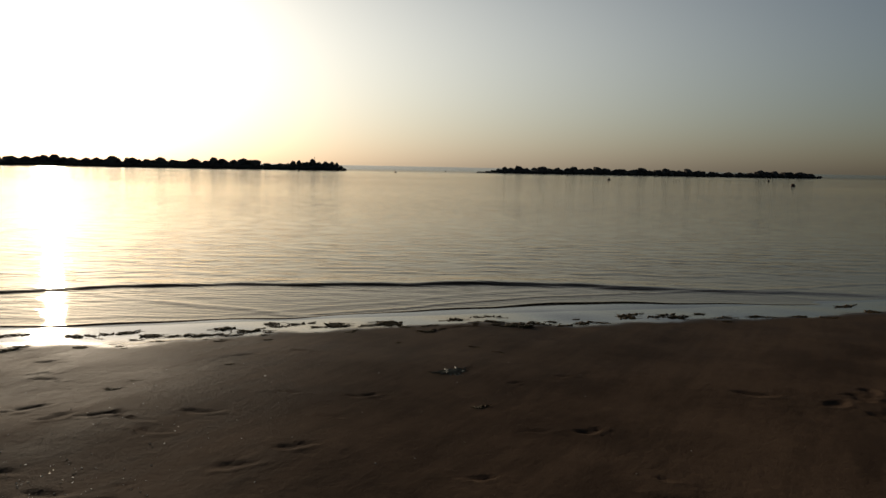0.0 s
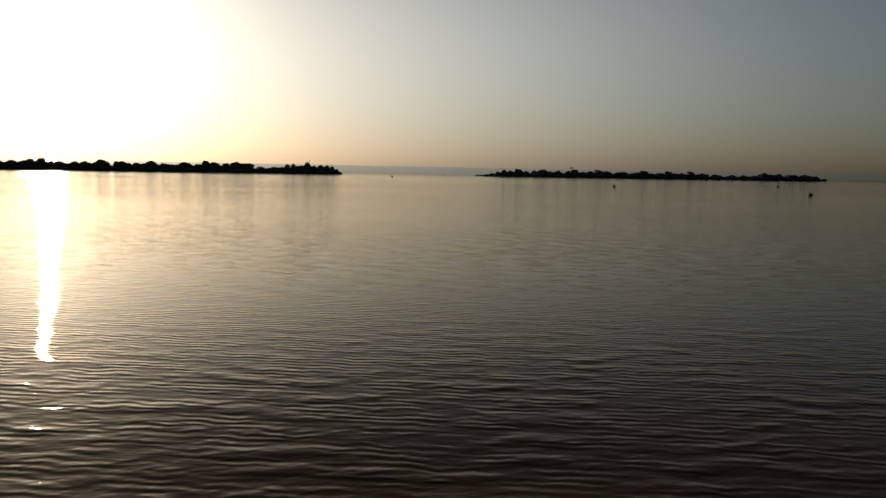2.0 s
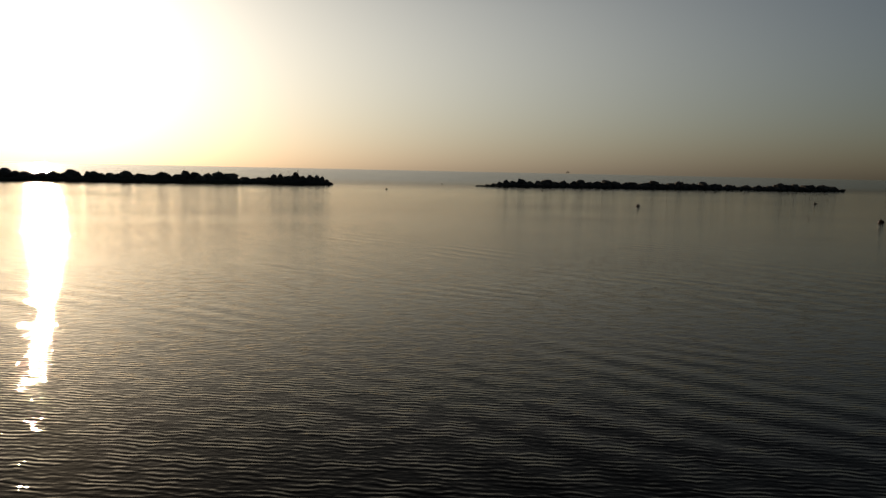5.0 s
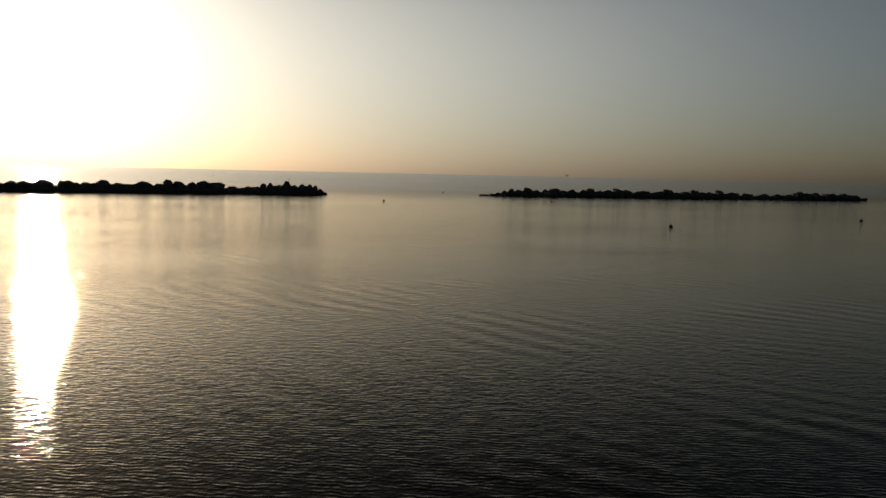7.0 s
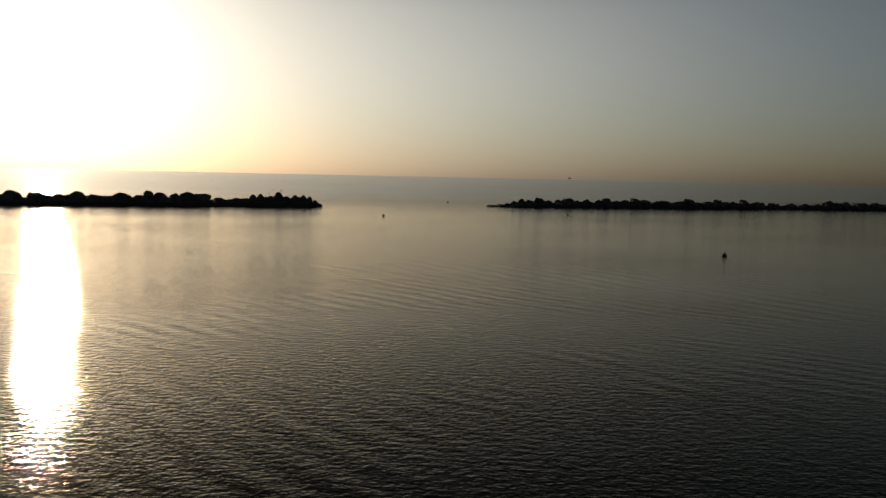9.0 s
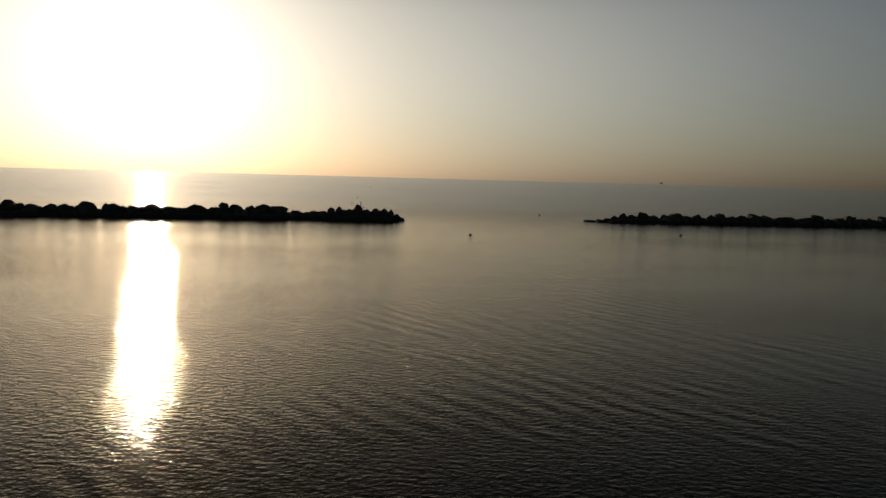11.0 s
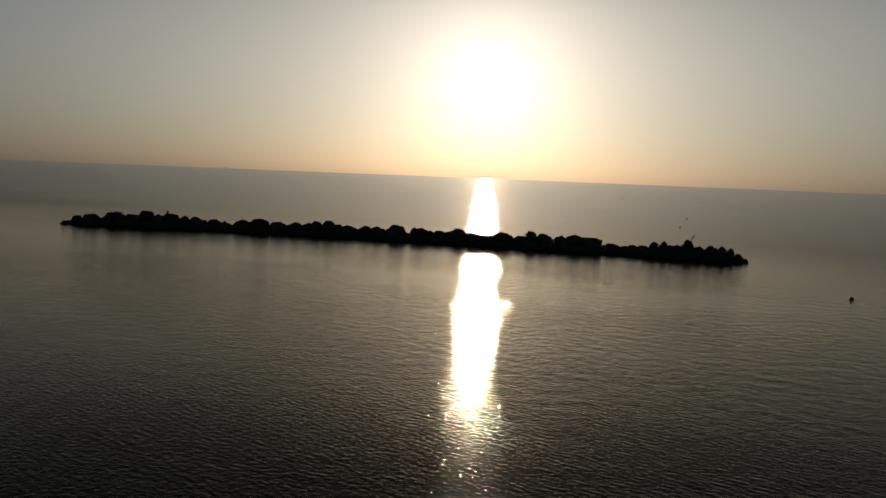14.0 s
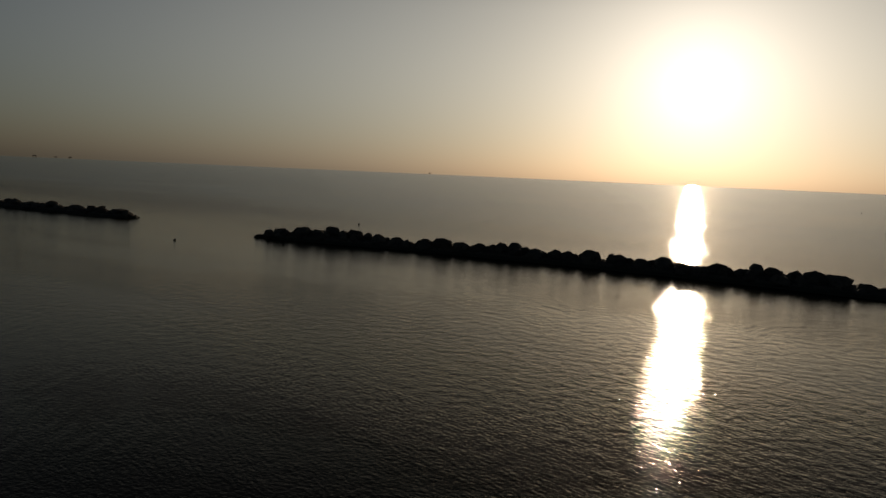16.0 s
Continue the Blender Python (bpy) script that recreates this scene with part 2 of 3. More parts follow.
def rock_material():
    n = Nodes("breakwater_rock")
    info = n.tree.nodes.new("ShaderNodeObjectInfo")
    tc = n.tree.nodes.new("ShaderNodeTexCoord")
    geo = n.tree.nodes.new("ShaderNodeNewGeometry")
    sep = n.tree.nodes.new("ShaderNodeSeparateXYZ")
    n.link(geo.outputs["Position"], sep.inputs[0])
    stain = n.noise(1.6, 4, 0.6)
    colour = n.mix(info.outputs["Random"], (0.085, 0.064, 0.050), (0.170, 0.135, 0.108))
    colour = n.mix(n.ramp(stain, 0.45, 0.7), colour, (0.060, 0.046, 0.037))
    level = n.math("ADD", sep.outputs[2], n.math("MULTIPLY", stain, 0.5))
    colour = n.mix(n.ramp(level, 0.45, 0.95, 1, 0), colour, (0.045, 0.040, 0.028))
    n.bump(n.noise(5, 5, 0.65), 0.12)
    return n.set(Base_Color=colour, Roughness=0.85)


def plain_material(name, low, high, scale, rough, relief=0.002, shine=0.5):
    n = Nodes(name)
    n.set(Specular_IOR_Level=shine)
    grain = n.noise(scale, 4, 0.6)
    n.bump(grain, relief)
    return n.set(Base_Color=n.mix(grain, low, high), Roughness=rough)


WATER = water_material()
SAND = sand_material()
ROCK = rock_material()
WEED = plain_material("seaweed", (0.055, 0.034, 0.016), (0.190, 0.125, 0.056), 38, 0.7, 0.004, 0.12)
PALE_WEED = plain_material("bleached_weed", (0.05, 0.05, 0.03), (0.18, 0.17, 0.12), 25, 0.6)
SHELL = plain_material("shell", (0.45, 0.38, 0.30), (0.75, 0.70, 0.62), 80, 0.05)
FLOAT = plain_material("weathered_float", (0.035, 0.025, 0.02), (0.12, 0.05, 0.03), 9, 0.55)
STEEL = plain_material("rusty_steel", (0.05, 0.03, 0.02), (0.12, 0.08, 0.06), 14, 0.7)


# ---- helpers of this scene ----
def mesh_object(name, bm, material, parent=None, smooth=False):
    me = bpy.data.meshes.new(name)
    bm.to_mesh(me)
    bm.free()
    me.materials.append(material)
    if smooth:
        me.shade_smooth()
    ob = new(name, me)
    ob.parent = parent
    return ob


def part(name, bm, material, parent, label="", smooth=False):
    ob = mesh_object(name, bm, material, parent, smooth)
    return tagged(ob, label) if label else ob


def grid_object(name, xs, ys, height, material, bend=None):
    """A sheet over the lines xs and ys, the ys counted from the waterline, which bend shifts."""
    gx, gq = np.meshgrid(xs, ys)
    gy = SHORE_Y + SHORE_SLOPE * gx + gq + (bend(gx) * np.exp(-np.maximum(gq, 0) / 1.2) if bend else 0)
    gz = height(gx, gy, gq)
    verts = np.stack([gx, gy, gz], -1).reshape(-1, 3)
    ny, nx = gx.shape
    i = (np.arange(ny - 1)[:, None] * nx + np.arange(nx - 1)[None, :]).reshape(-1)
    faces = np.stack([i, i + 1, i + nx + 1, i + nx], -1)
    me = bpy.data.meshes.new(name)
    me.from_pydata(verts.tolist(), [], faces.tolist())
    me.materials.append(material)
    me.shade_smooth()
    return new(name, me)


def spread(start, step, growth, end):
    """Lines from start, each step longer than the last."""
    out = []
    while start < end:
        start += step
        step *= growth
        out.append(min(start, end))
    return out


def hull(points):
    bm = bmesh.new()
    for p in points:
        bm.verts.new(p)
    out = bmesh.ops.convex_hull(bm, input=bm.verts)
    loose = [v for v in bm.verts if not v.link_faces]
    bmesh.ops.delete(bm, geom=loose, context="VERTS")
    return bm


rng = random.Random(7)


# ---- sand and sea ----
def smooth_bumps(gx, gy, count, low, high, seed):
    """A sum of soft waves with wavelengths between low and high."""
    r = np.random.RandomState(seed)
    out = np.zeros_like(gx)
    for _ in range(count):
        k = 2 * np.pi / r.uniform(low, high)
        t = r.uniform(0, np.pi)
        out += np.sin(k * (np.cos(t) * gx + np.sin(t) * gy) + r.uniform(0, 6.28)) / count ** 0.5
    return out


# x, y, length, width, turn of hollows trodden into the sand
PRINTS = [
    (-0.59, 2.67, 0.16, 0.06, 5), (0.64, 2.92, 0.13, 0.07, 20), (0.16, 2.40, 0.13, 0.05, 10), (-1.49, 3.08, 0.22, 0.07, 8),
    (-1.12, 3.16, 0.20, 0.06, -8), (-1.93, 3.21, 0.18, 0.08, 30), (-1.71, 3.03, 0.15, 0.08, 40), (-1.34, 2.24, 0.22, 0.08, 5),
    (-0.76, 2.49, 0.20, 0.06, 12), (-0.40, 3.42, 0.13, 0.05, 0), (-2.37, 4.13, 0.20, 0.08, 15),
]


HOLLOWS = [(rng.uniform(-3.0, 0.9), rng.uniform(2.1, 4.7), rng.uniform(0.05, 0.22), rng.uniform(0.022, 0.055), rng.uniform(-35, 35)) for _ in range(30)]
HOLLOWS += [(rng.gauss(2.12, 0.22), rng.gauss(3.38, 0.24), rng.uniform(0.10, 0.22), rng.uniform(0.06, 0.12), rng.uniform(-60, 60)) for _ in range(14)]


def sand_height(gx, gy, gq):
    inland, under = np.maximum(-gq - 0.36, 0), np.maximum(gq + 0.36, 0)
    z = 0.05 * inland / (1 + inland / 30) - 0.06 * under ** 2 / (under + 0.6) / (1 + under / 30)
    near = np.exp(-(gx / 9) ** 2) * np.exp(-((gy - 4) / 5) ** 2)
    z += near * (0.006 * smooth_bumps(gx, gy, 9, 0.5, 1.6, 3) + 0.010 * smooth_bumps(gx, gy, 6, 2.0, 5.0, 4)) * np.clip(-gq, 0, 1)
    ragged = 0.026 * smooth_bumps(gx, gy, 10, 0.06, 0.25, 8)
    for x, y, long, wide, turn in PRINTS + HOLLOWS:
        c, s = math.cos(radians(turn)), math.sin(radians(turn))
        u, v = (gx - x) * c + (gy - y) * s + ragged, -(gx - x) * s + (gy - y) * c + ragged * 0.6
        d = (u / long * 2) ** 2 + (v / wide * 2) ** 2
        z += -(0.0045 + 0.04 * wide) * np.exp(-(d * 1.3) ** 2) + 0.0035 * np.exp(-((d - 1.6) / 0.7) ** 2) * (v < 0)
    return z


def wash_edge(gx):
    """How far the edge of the last wash lies seaward of the mean waterline."""
    near = -0.30 + 0.30 * np.exp(-((gx - 1.2) / 1.5) ** 2) - 0.25 * np.clip((gx - 2.0) / 2.3, 0, 1) + 0.05 * np.abs(np.sin(gx * 1.9 + 2.2)) + 0.015 * np.sin(gx * 7.1 + 1)
    return near * np.exp(-(gx / 60) ** 2)


def sea_height(gx, gy, gq):
    near = np.exp(-(gx / 11) ** 4) * np.exp(-(np.maximum(gq, 0) / 9) ** 2) * np.clip(gq / 0.8, 0, 1)
    z = np.zeros_like(gx)
    r = np.random.RandomState(5)
    for _ in range(22):
        lam = r.uniform(0.18, 0.36)
        t = r.uniform(-0.6, 0.7)
        z += near * 0.0008 * lam * np.sin(2 * np.pi / lam * (np.sin(t) * gx + np.cos(t) * gy) + r.uniform(0, 6.28))
    # short wind waves of the open water inside the breakwaters
    fetch = np.clip((gq - 62) / 60, 0, 1) * np.clip((190 - gq) / 50, 0, 1) * np.clip((135 - np.abs(gx + 15)) / 20, 0, 1)
    gust = 0.8 + 0.12 * smooth_bumps(gx, gy, 6, 14, 50, 12)
    for _ in range(44):
        lam = r.uniform(1.1, 2.1)
        t = r.normal(0.1, 0.8)
        z += fetch * gust * 0.0006 * lam * np.sin(2 * np.pi / lam * (-np.sin(t) * gx + np.cos(t) * gy) + r.uniform(0, 6.28))
    # the low breaking crest off the waterline
    crest = 7.55 - np.where(gx < 1, 0.036, 0.022) * (gx - 1.0) ** 2 + 0.06 * np.sin(gx * 1.7) + 0.025 * np.sin(gx * 5.3) + 0.012 * np.sin(gx * 11.7 + 2)
    d = gy - crest
    z += np.exp(-(gx / 8) ** 4) * (0.027 - 0.010 * np.clip((gx - 1) / 3, 0, 1)) * np.where(d < 0, np.exp(-(d / (0.075 + 0.025 * np.tanh(gx + 0.6))) ** 2), np.exp(-(d / 0.38) ** 2)) * (0.75 + 0.18 * np.sin(gx * 0.9 + 1) + 0.10 * np.sin(gx * 3.7) + 0.06 * np.sin(gx * 8.9 + 1))
    # the thin lip at the edge, and the lobe of an older wash behind it
    z += 0.0035 * np.exp(-np.maximum(gq, 0) / 0.045) - 0.075 * np.clip(-gq / 0.10, 0, 1) ** 1.5
    for lobe, size in (
        (np.where(gx < -1.15, 0.58 * np.abs(gx + 1.15) ** 0.95, 0.06 + 0.13 * np.abs(gx + 1.15)) + 0.03 * np.sin(gx * 3.1), 0.005),
        (0.45 + 0.28 * np.sin(gx * 0.9 + 0.4) + 0.04 * np.sin(gx * 4.3), 0.002),
    ):
        z += size * np.exp(-((gq - lobe) / 0.04) ** 2) * np.exp(-(gx / 9) ** 4) * (gq > 0.05)
    return z


far_x = spread(7.0, 0.12, 1.12, 4900)
fine_x = np.arange(-7.0, 7.001, 0.05).tolist()
sand_x = [-x for x in reversed(far_x)] + np.arange(-7.0, -3.2, 0.05).tolist() + np.arange(-3.2, 2.8, 0.018).tolist() + np.arange(2.8, 7.0, 0.05).tolist() + far_x
sand_lines = [-q for q in reversed(spread(5.2, 0.1, 1.15, 4900))] + np.arange(-5.2, 0.5, 0.018).tolist() + spread(0.5, 0.1, 1.2, 80)
ground = tagged(grid_object("ground", sand_x, sand_lines, sand_height, SAND),
                "damp brown beach sand with shallow footprints, glossy along the waterline", "beach", kind="structure")
sea_x = [-x for x in reversed(spread(150.0, 0.6, 1.14, 4900))] + np.arange(-150, -7, 0.5).tolist() + fine_x + np.arange(7.4, 120, 0.5).tolist() + spread(120.0, 0.6, 1.14, 4900)
sea_lines = [-0.3, -0.1, -0.06, -0.03, 0.0, 0.012, 0.025] + np.arange(0.04, 5.0, 0.032).tolist() + spread(5.0, 0.045, 1.03, 16) + np.arange(16.2, 190, 0.36).tolist() + spread(190.0, 0.5, 1.05, 4900)
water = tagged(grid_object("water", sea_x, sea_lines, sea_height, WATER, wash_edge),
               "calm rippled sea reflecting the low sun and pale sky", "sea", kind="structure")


# ---- breakwaters ----
def boulder_mesh(seed):
    r = random.Random(seed)
    flat = r.uniform(0.55, 0.95)
    pts = []
    point = r.uniform(0.0, 0.5)
    for _ in range(30):
        v = Vector((r.gauss(0, 1), r.gauss(0, 1), r.gauss(0, 1))).normalized()
        k = max(abs(v.x), abs(v.y), abs(v.z)) ** r.uniform(0.1, 0.55)
        v = v / k * r.uniform(0.78, 1.05)
        taper = 1 - point * max(v.z, 0)
        pts.append((v.x * taper * r.uniform(0.9, 1.1), v.y * taper * 0.8, v.z * flat))
    bm = hull(pts)
    top = max(v.co.z for v in bm.verts)
    low = min(v.co.z for v in bm.verts)
    wide = max(abs(v.co.x) for v in bm.verts)
    for v in bm.verts:
        v.co = (v.co.x / wide * 0.5, v.co.y / wide * 0.5, (v.co.z - low) / (top - low) - 0.5)
    me = bpy.data.meshes.new("boulder")
    bm.to_mesh(me)
    bm.free()
    me.materials.append(ROCK)
    return me


BOULDERS = [boulder_mesh(s) for s in range(26)]


def boulder(parent, x, y, top, wide, tall, turn):
    ob = new("boulder", rng.choice(BOULDERS))
    ob.parent = parent
    lean = rng.uniform(-16, 16), rng.uniform(-16, 16)
    ob.matrix_basis = pose(x, y, top - tall * 0.47, *lean, turn) @ Matrix.Diagonal((wide, wide * rng.uniform(0.8, 1.15), tall, 1))
    return ob


def core_mesh(line, length, half, taper, crest, parent):
    """The rubble under the boulders, one rough ridge."""
    bm = bmesh.new()
    rows = []
    steps = int(length / 1.2)
    for i in range(steps + 1):
        s = length * i / steps
        x, y, tx, ty = line(s)
        end = min(1.0, s / 4 + 0.15, (length - s) / 4 + 0.15) * (1 - taper * s / length)
        row = []
        for across, up in ((-1, -0.6), (-0.55, 0.35), (-0.15, 0.52), (0.15, 0.52), (0.55, 0.35), (1, -0.6)):
            h = up * crest(s) * (1 if up > 0 else 1.5) + rng.uniform(-0.12, 0.12)
            row.append(bm.verts.new((x - ty * across * half * end + rng.uniform(-0.2, 0.2), y + tx * across * half * end, h)))
        rows.append(row)
    for r0, r1 in zip(rows, rows[1:]):
        for k in range(5):
            bm.faces.new((r0[k], r1[k], r1[k + 1], r0[k + 1]))
    bm.faces.new(rows[0])
    bm.faces.new(list(reversed(rows[-1])))
    return part("rubble_core", bm, ROCK, parent)


def breakwater(line, length, profile, half, taper, label, fill=1.3):
    """Boulders along a line; profile holds (metres along, top of a crest boulder)."""
    base = new("breakwater")
    tagged(base, label, "breakwater", "stone breakwaters off the beach")
    pts = sorted(profile)

    def crest(s):
        if s <= pts[0][0]:
            return pts[0][1]
        for (s0, h0), (s1, h1) in zip(pts, pts[1:]):
            if s <= s1:
                return h0 + (h1 - h0) * (s - s0) / max(s1 - s0, 0.01)
        return pts[-1][1]

    core_mesh(line, length, half, taper, crest, base)
    for k, (s, top) in enumerate(pts):
        x, y, tx, ty = line(s)
        gap = min([abs(s - q[0]) for q in pts if q[0] != s])
        wide = min(max(gap * 1.08 * fill, 1.2), 2.7 * fill)
        side = rng.uniform(-0.5, 0.3)
        boulder(base, x - ty * side, y + tx * side, top, wide, max(0.9, min(top + 0.5, rng.uniform(1.3, 1.8))),
                math.degrees(math.atan2(ty, tx)) + rng.uniform(-25, 25))
    for across, drop, step, size in ((-0.33, 0.45, 1.9, 1.0), (-0.62, 0.85, 1.8, 1.0), (-0.88, 1.5, 1.8, 1.0), (0.35, 0.45, 2.6, 1.0), (-0.05, 0.40 / fill ** 4, 2.1, 0.7 * fill)):
        s = rng.uniform(0.8, 1.6)
        while s < length - 0.8:
            end = min(1.0, s / 4 + 0.2, (length - s) / 4 + 0.2) * (1 - taper * s / length)
            x, y, tx, ty = line(s)
            o = across * half * end + rng.uniform(-0.3, 0.3)
            top = max(crest(s) - drop * min(1, end) + rng.uniform(-0.25, 0.1), 0.22 + rng.uniform(0, 0.25))
            boulder(base, x - ty * o, y + tx * o, top, size * rng.uniform(1.4, 2.4), size * rng.uniform(1.1, 1.7), rng.uniform(0, 360))
            s += step * rng.uniform(0.75, 1.3)
    return base


def left_line(s):
    u = -s * 0.925
    dy = 0.1915 - 2 * 0.00231 * u
    k = math.hypot(1, dy)
    return -21.5 + u, 157.6 + 0.1915 * u - 0.00231 * u * u, -1 / k, -dy / k


def straight(x0, y0, x1, y1):
    k = math.hypot(x1 - x0, y1 - y0)
    tx, ty = (x1 - x0) / k, (y1 - y0) / k
    return (lambda s: (x0 + tx * s, y0 + ty * s, tx, ty)), k


LEFT_CREST = [
    (98.5, 0.5), (97, 1.3), (95, 1.8), (91.2, 2.25), (88.8, 2.0), (86.5, 2.6), (83.2, 2.35), (79.5, 2.1), (77, 1.85), (72.6, 2.05),
    (69.7, 2.35), (67, 2.0), (64.6, 2.05), (61.5, 2.45), (59.5, 2.55), (56.7, 2.05), (54.3, 2.0), (52.2, 2.15), (49.3, 2.5), (45.6, 2.25),
    (42.8, 2.0), (40, 2.4), (37.5, 2.0), (33.7, 2.25), (31, 1.85), (29.3, 2.55), (27.5, 2.3), (25.2, 2.25), (23.4, 2.4), (20.8, 2.2),
    (17.9, 1.55), (15, 1.5), (12.2, 2.05), (11, 2.2), (9.4, 1.85), (7.8, 2.55), (6.4, 1.85), (5.0, 1.9), (3.4, 1.95), (2.3, 1.75), (1.3, 1.15), (0.4, 0.5),
]
LEFT_CREST = [(s, h - 4 * 0.33 * (s / 99) * (1 - s / 99) * (h > 1)) for s, h in LEFT_CREST]
breakwater(left_line, 98.9, LEFT_CREST, 3.5, 0.62, "long low breakwater of dark angular boulders in calm water", 1.08)

right_line, right_length = straight(9.5, 172.8, 105.1, 197.8)
RIGHT_CREST = [
    (0.4, 0.25), (2.7, 0.7), (4.4, 1.2), (5.9, 1.6), (7.4, 1.35), (9.2, 1.8), (11.1, 1.3), (13.4, 1.5), (15.6, 1.8), (18.0, 1.4), (19.6, 1.7),
    (22.2, 1.6), (23.9, 1.9), (26.4, 1.4), (28.6, 1.6), (30.6, 1.9), (33.1, 1.6), (35.4, 1.4), (37.6, 1.65), (40.6, 1.5), (43.4, 1.9), (45.2, 1.4),
    (47.8, 1.5), (50.4, 2.0), (52.4, 1.5), (54.6, 1.5), (56.8, 1.9), (59.2, 1.5), (61.4, 1.4), (65.0, 1.3), (69.2, 1.25), (72.4, 1.2), (75.6, 1.2), (78.8, 1.8),
    (81.2, 1.6), (83.7, 1.8), (88.0, 1.6), (92.1, 1.7), (95.5, 1.3), (98.2, 0.5),
]
breakwater(right_line, right_length, RIGHT_CREST, 4.0, 0.5, "low breakwater of dark boulders with a tapering end")
third_line, third_length = straight(-151.5, 115.0, -240.0, 78.0)
THIRD_CREST = [(0.4, 0.4)] + [(2 + i * 2.4, 1.5 + 0.35 * math.sin(i * 2.3) + 0.2 * math.sin(i * 5.1)) for i in range(39)] + [(95.5, 0.6)]
breakwater(third_line, third_length, THIRD_CREST, 3.6, 0.3, "dark stone breakwater farther along the coast")


# ---- buoys, post, platforms ----
def buoy(x, y, size):
    base = new("buoy")
    tagged(base, "small dark weathered mooring buoy floating on calm water", "buoy", "mooring buoys")
    bm = bmesh.new()
    bmesh.ops.create_uvsphere(bm, u_segments=14, v_segments=9, radius=0.5)
    for v in bm.verts:
        v.co.z *= 0.82
    part("float", bm, FLOAT, base, smooth=True)
    bm = bmesh.new()
    bmesh.ops.create_cone(bm, cap_ends=True, segments=10, radius1=0.16, radius2=0.10, depth=0.14, matrix=Matrix.Translation((0, 0, 0.44)))
    part("neck", bm, FLOAT, base)
    bm = bmesh.new()
    n = 10
    ring = [[bm.verts.new((math.cos(6.283 * i / n) * (0.11 + 0.03 * math.cos(6.283 * j / 5)), 0.03 * math.sin(6.283 * j / 5),
                           0.56 + math.sin(6.283 * i / n) * (0.11 + 0.03 * math.cos(6.283 * j / 5)))) for j in range(5)] for i in range(n)]
    for i in range(n):
        for j in range(5):
            bm.faces.new((ring[i][j], ring[(i + 1) % n][j], ring[(i + 1) % n][(j + 1) % 5], ring[i][(j + 1) % 5]))
    part("lifting_eye", bm, STEEL, base)
    base.matrix_basis = pose(x, y, size * 0.12, 6, -8, x * 7) @ Matrix.Scale(size, 4)
    return base


first_buoy = buoy(20.87, 88.9, 0.42)
for x, y, size in ((34.09, 68.81, 0.46), (48.37, 105.1, 0.42), (19.06, 145.4, 0.4), (-8.92, 133.5, 0.4), (0.77, 190.1, 0.4), (-112.0, 107.8, 0.42),
                   (-130.8, 152.3, 0.45), (-37.8, 199.4, 0.34), (-46.5, 224, 0.34), (-55.4, 267, 0.4), (-99, 484, 0.6), (-140.4, 468.7, 0.7)):
    copy_thing(first_buoy, pose(x, y, size * 0.12, 6, -8, x * 7)).scale = (size,) * 3


def marker_post(x, y, z):
    base = new("marker_post")
    tagged(base, "short rusty marker post standing on a breakwater boulder", "post")
    bm = bmesh.new()
    bmesh.ops.create_cone(bm, cap_ends=True, segments=8, radius1=0.05, radius2=0.04, depth=0.7, matrix=Matrix.Translation((0, 0, 0.2)))
    part("pole", bm, STEEL, base)
    bm = bmesh.new()
    bmesh.ops.create_cone(bm, cap_ends=True, segments=8, radius1=0.10, radius2=0.07, depth=0.14, matrix=Matrix.Translation((0, 0, 0.60)))
    part("cap", bm, STEEL, base)
    base.matrix_basis = pose(x, y, z)


px, py, _, _ = left_line(7.3)
marker_post(px, py, 2.2)


def platform(azimuth, distance, size):
    base = new("offshore_platform")
    tagged(base, "faint distant offshore platform on the horizon", "platform", "platforms on the horizon")
    bm = bmesh.new()
    bmesh.ops.create_cube(bm, size=1, matrix=Matrix.Translation((0, 0, 0.55)) @ Matrix.Diagonal((1.2, 0.8, 0.22, 1)))
    bmesh.ops.create_cube(bm, size=1, matrix=Matrix.Translation((0.25, 0, 0.75)) @ Matrix.Diagonal((0.5, 0.6, 0.25, 1)))
    part("deck", bm, STEEL, base)
    for x in (-0.5, 0.5):
        for y in (-0.3, 0.3):
            bm = bmesh.new()
            bmesh.ops.create_cone(bm, cap_ends=True, segments=6, radius1=0.06, radius2=0.06, depth=0.6, matrix=Matrix.Translation((x, y, 0.2)))
            part("leg", bm, STEEL, base)
    bm = bmesh.new()
    bmesh.ops.create_cone(bm, cap_ends=True, segments=5, radius1=0.09, radius2=0.03, depth=0.7, matrix=Matrix.Translation((-0.35, 0, 1.0)))
    part("mast", bm, STEEL, base)
    r = radians(azimuth)
    base.matrix_basis = pose(math.sin(r) * distance, math.cos(r) * distance, 0, 0, 0, -azimuth) @ Matrix.Scale(size, 4)


for azimuth, size in ((10.4, 15), (-77.7, 16), (-76.4, 11), (-75.5, 13), (-49.1, 10)):
    platform(azimuth, 4600, size)


# ---- wrack and shells on the sand ----
def ground_z(x, y):
    q = y - SHORE_Y - SHORE_SLOPE * x
    return float(sand_height(np.array([[x]]), np.array([[y]]), np.array([[q]]))[0, 0])


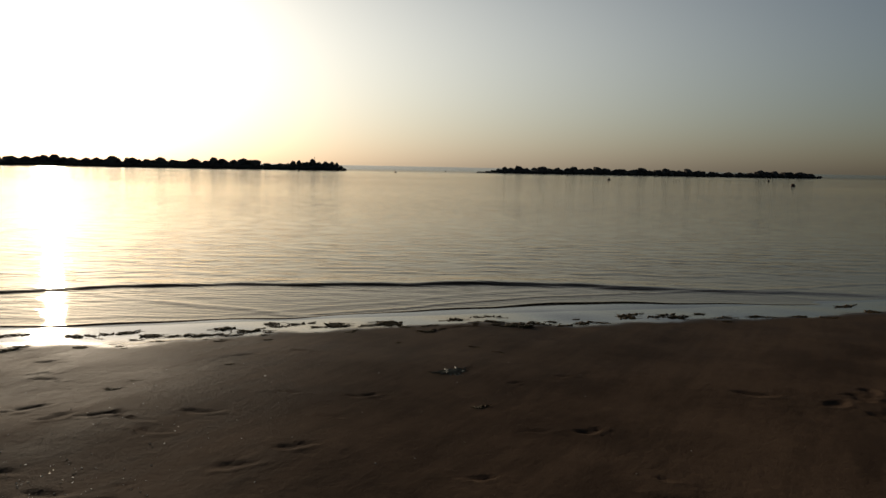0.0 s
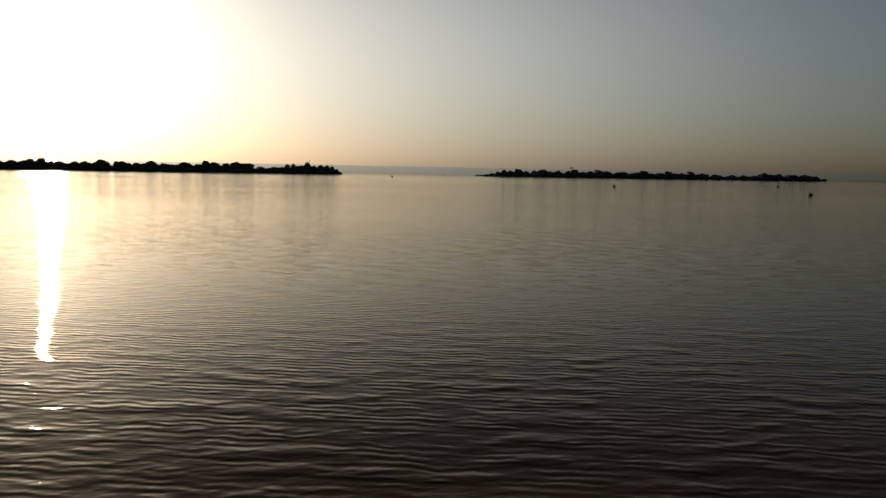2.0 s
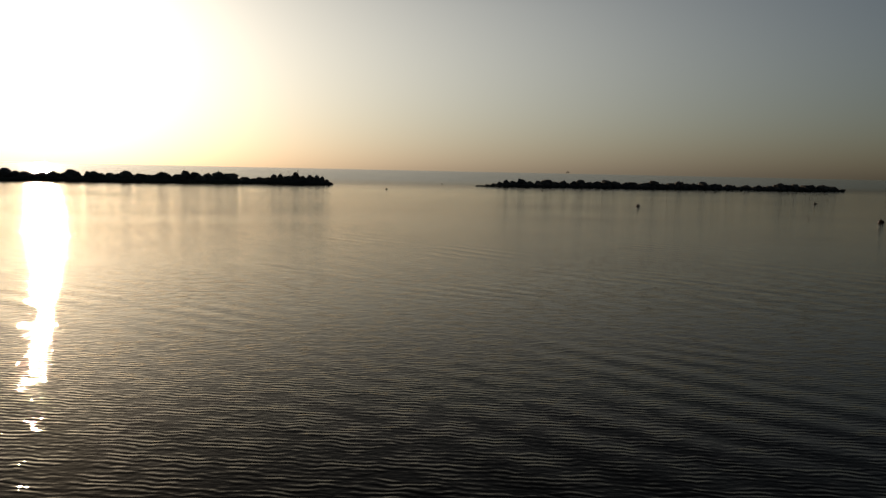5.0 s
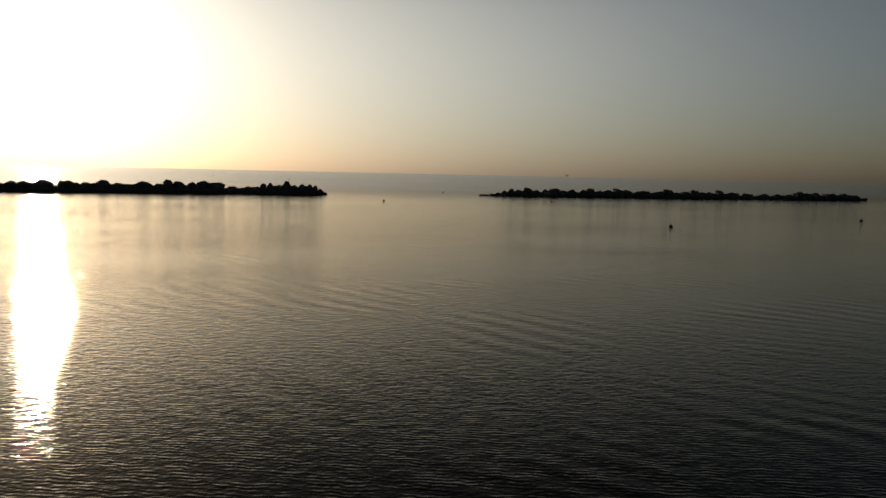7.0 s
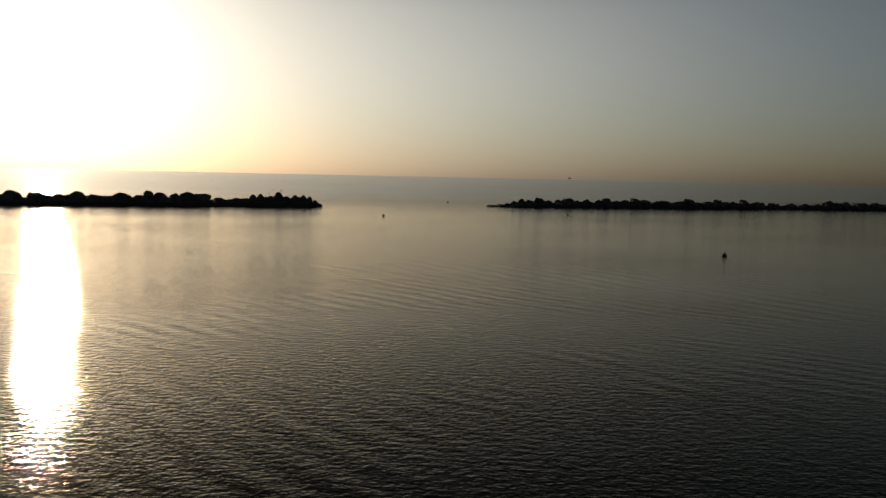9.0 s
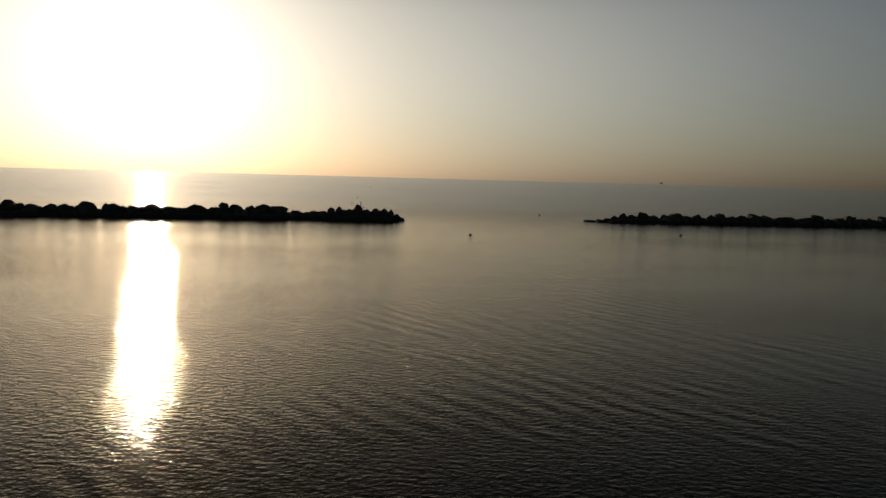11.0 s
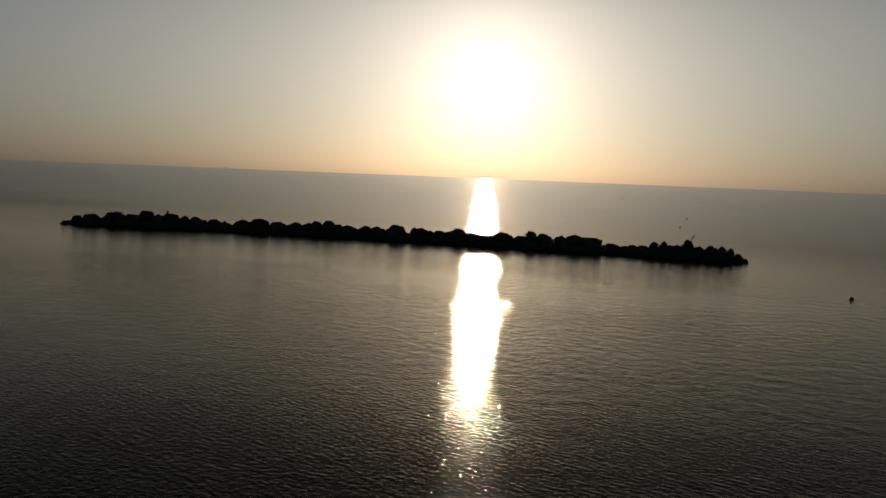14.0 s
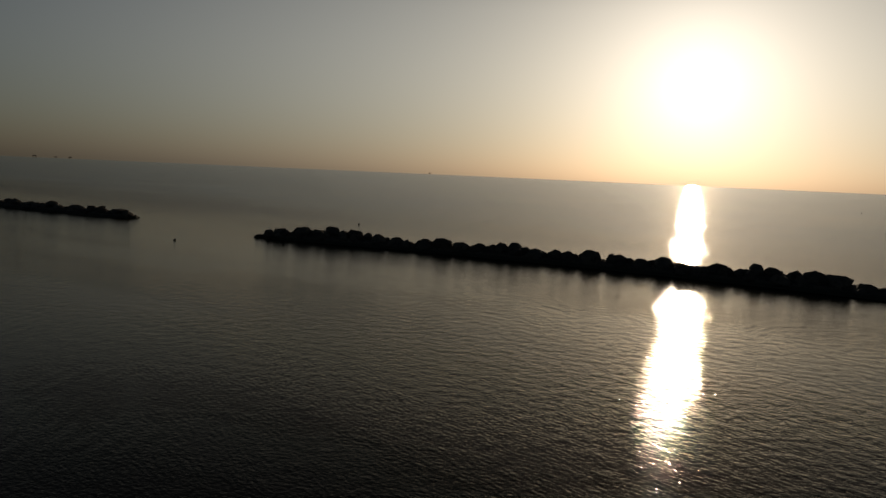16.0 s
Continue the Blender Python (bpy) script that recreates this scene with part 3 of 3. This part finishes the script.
def weed_mesh(seed, material, lumps, ribbons, long, wide):
    """A sodden mat: low knobbly lumps with limp flat blades draped over and beside them."""
    r = random.Random(seed)
    bm = bmesh.new()
    knots = [(r.gauss(0, long * 0.45), r.gauss(0, wide * 0.45)) for _ in range(4)]
    for _ in range(lumps):
        kx, ky = r.choice(knots)
        x, y, size = r.gauss(kx, long * 0.22), r.gauss(ky, wide * 0.25), r.uniform(0.08, 0.24) * wide
        turn = pose(x, y, size * 0.12, r.uniform(-20, 20), r.uniform(-20, 20), r.uniform(0, 360)) @ Matrix.Diagonal((size * r.uniform(1.1, 2.0), size, size * r.uniform(0.35, 0.6), 1))
        made = bmesh.ops.create_icosphere(bm, subdivisions=2, radius=1.0)["verts"]
        for v in made:
            v.co *= 1 + 0.45 * noise.noise(v.co * 1.9 + Vector((seed, x * 90, y * 90))) + 0.25 * noise.noise(v.co * 4.5 + Vector((x * 70, seed, 0)))
            v.co = turn @ v.co
            v.co.z = max(v.co.z, -0.004)
    for _ in range(ribbons):
        kx, ky = r.choice(knots)
        x, y = r.gauss(kx, long * 0.30), r.gauss(ky, wide * 0.35)
        z, t, curl = r.uniform(0.003, 0.16 * wide), r.uniform(-0.9, 0.9) + math.pi * (r.random() < 0.5), r.uniform(-0.8, 0.8)
        step, w = r.uniform(0.009, 0.020), r.uniform(0.003, 0.008)
        last = None
        for k in range(6):
            ww = w * (0.45 + 0.55 * math.sin(0.5 + k * 0.5))
            nx, ny = -math.sin(t) * ww, math.cos(t) * ww
            row = [bm.verts.new((x + nx, y + ny, max(z, 0.001))), bm.verts.new((x - nx, y - ny, max(z, 0.001))), bm.verts.new((x, y, max(z, 0.001) + w * 0.5))]
            if last:
                for j in range(3):
                    bm.faces.new((last[j], last[(j + 1) % 3], row[(j + 1) % 3], row[j]))
            last = row
            x, y, z = x + math.cos(t) * step, y + math.sin(t) * step, z * 0.8 + r.uniform(-0.003, 0.003)
            t += curl * 0.45
    for f in bm.faces:
        f.smooth = True
    me = bpy.data.meshes.new("seaweed_clump")
    bm.to_mesh(me)
    bm.free()
    me.materials.append(material)
    return me


WEEDS = [weed_mesh(40 + i, WEED, 30 + 6 * (i % 3), 9 + 2 * (i % 4), 0.10 + 0.02 * (i % 4), 0.055 + 0.012 * (i % 3)) for i in range(9)]
WRACK = [
    (-3.06, 4.89), (-2.78, 4.5), (-2.6, 4.9), (-2.46, 4.97), (-2.28, 5.07), (-2.07, 4.93), (-1.8, 4.96), (-1.66, 4.97), (-1.62, 5.21),
    (-1.48, 4.96), (-1.39, 5.08), (-1.31, 5.4), (-1.17, 5.33), (-0.93, 5.22), (-0.79, 5.26), (-0.57, 5.25), (-0.41, 5.36), (-0.4, 5.49),
    (-0.08, 5.3), (-0.06, 5.09), (0.13, 5.57), (0.37, 5.76), (0.43, 5.49), (0.62, 5.34), (0.75, 5.5), (0.99, 5.47), (1.15, 5.61), (1.29, 5.62),
    (1.7, 6.03), (1.59, 5.9), (1.9, 5.95), (2.03, 5.9), (2.28, 6.07), (2.45, 5.92), (2.78, 5.95), (3.11, 6.0), (3.34, 5.92), (3.87, 6.58), (3.9, 6.24),
    (-1.62, 3.67), (-1.67, 3.5),
]
BITS = [(x, SHORE_Y - 0.95 + SHORE_SLOPE * x + rng.gauss(0, 0.16)) for x in (rng.triangular(-3.6, 4.2, -2.6) for _ in range(46))]
BITS += [(rng.uniform(-2.8, 0.4), rng.uniform(3.2, 4.7)) for _ in range(6)]
for k, (x, y) in enumerate(WRACK + BITS):
    ob = new("seaweed_clump", WEEDS[k % len(WEEDS)])
    s = rng.uniform(0.62, 1.05) if k < len(WRACK) - 2 else rng.uniform(0.20, 0.5)
    ob.matrix_basis = pose(x, y, ground_z(x, y), 0, 0, rng.uniform(-25, 40)) @ Matrix.Diagonal((s * rng.uniform(0.8, 1.3), s * rng.uniform(0.7, 1.1), s * 0.9, 1))
    tagged(ob, "damp green-brown clump of seaweed washed up on wet sand", "seaweed", "wrack along the waterline")

pale = new("weed_tangle", weed_mesh(77, PALE_WEED, 8, 60, 0.055, 0.034))
pale.matrix_basis = pose(0.07, 3.91, ground_z(0.07, 3.91), 0, 0, 15) @ Matrix.Diagonal((1.1, 1, 0.55, 1))
tagged(pale, "pale dried tangle of weed lying on damp sand", "seaweed")

shell_shapes = []
for i in range(4):
    bm = hull([(rng.gauss(0, 0.5), rng.gauss(0, 0.35), abs(rng.gauss(0, 0.22))) for _ in range(9)])
    for f in bm.faces:
        f.smooth = True
    me = bpy.data.meshes.new("shell_fragment")
    bm.to_mesh(me)
    bm.free()
    me.materials.append(SHELL)
    shell_shapes.append(me)
for i in range(280):
    if i < 150:
        x, y = rng.gauss(-1.65, 0.42), rng.gauss(2.7, 0.42)
    elif i < 230:
        x, y = rng.gauss(-1.42, 0.20), rng.gauss(2.36, 0.10)
    else:
        x, y = rng.uniform(-2.4, 1.5), rng.uniform(2.0, 4.2)
    ob = new("shell_fragment", rng.choice(shell_shapes))
    ob.matrix_basis = pose(x, y, ground_z(x, y) - 0.0005, 0, 0, rng.uniform(0, 360)) @ Matrix.Scale(rng.uniform(0.0025, 0.0075), 4)
    tagged(ob, "tiny pale shell fragment on damp sand", "shell", "shell fragments on the sand")
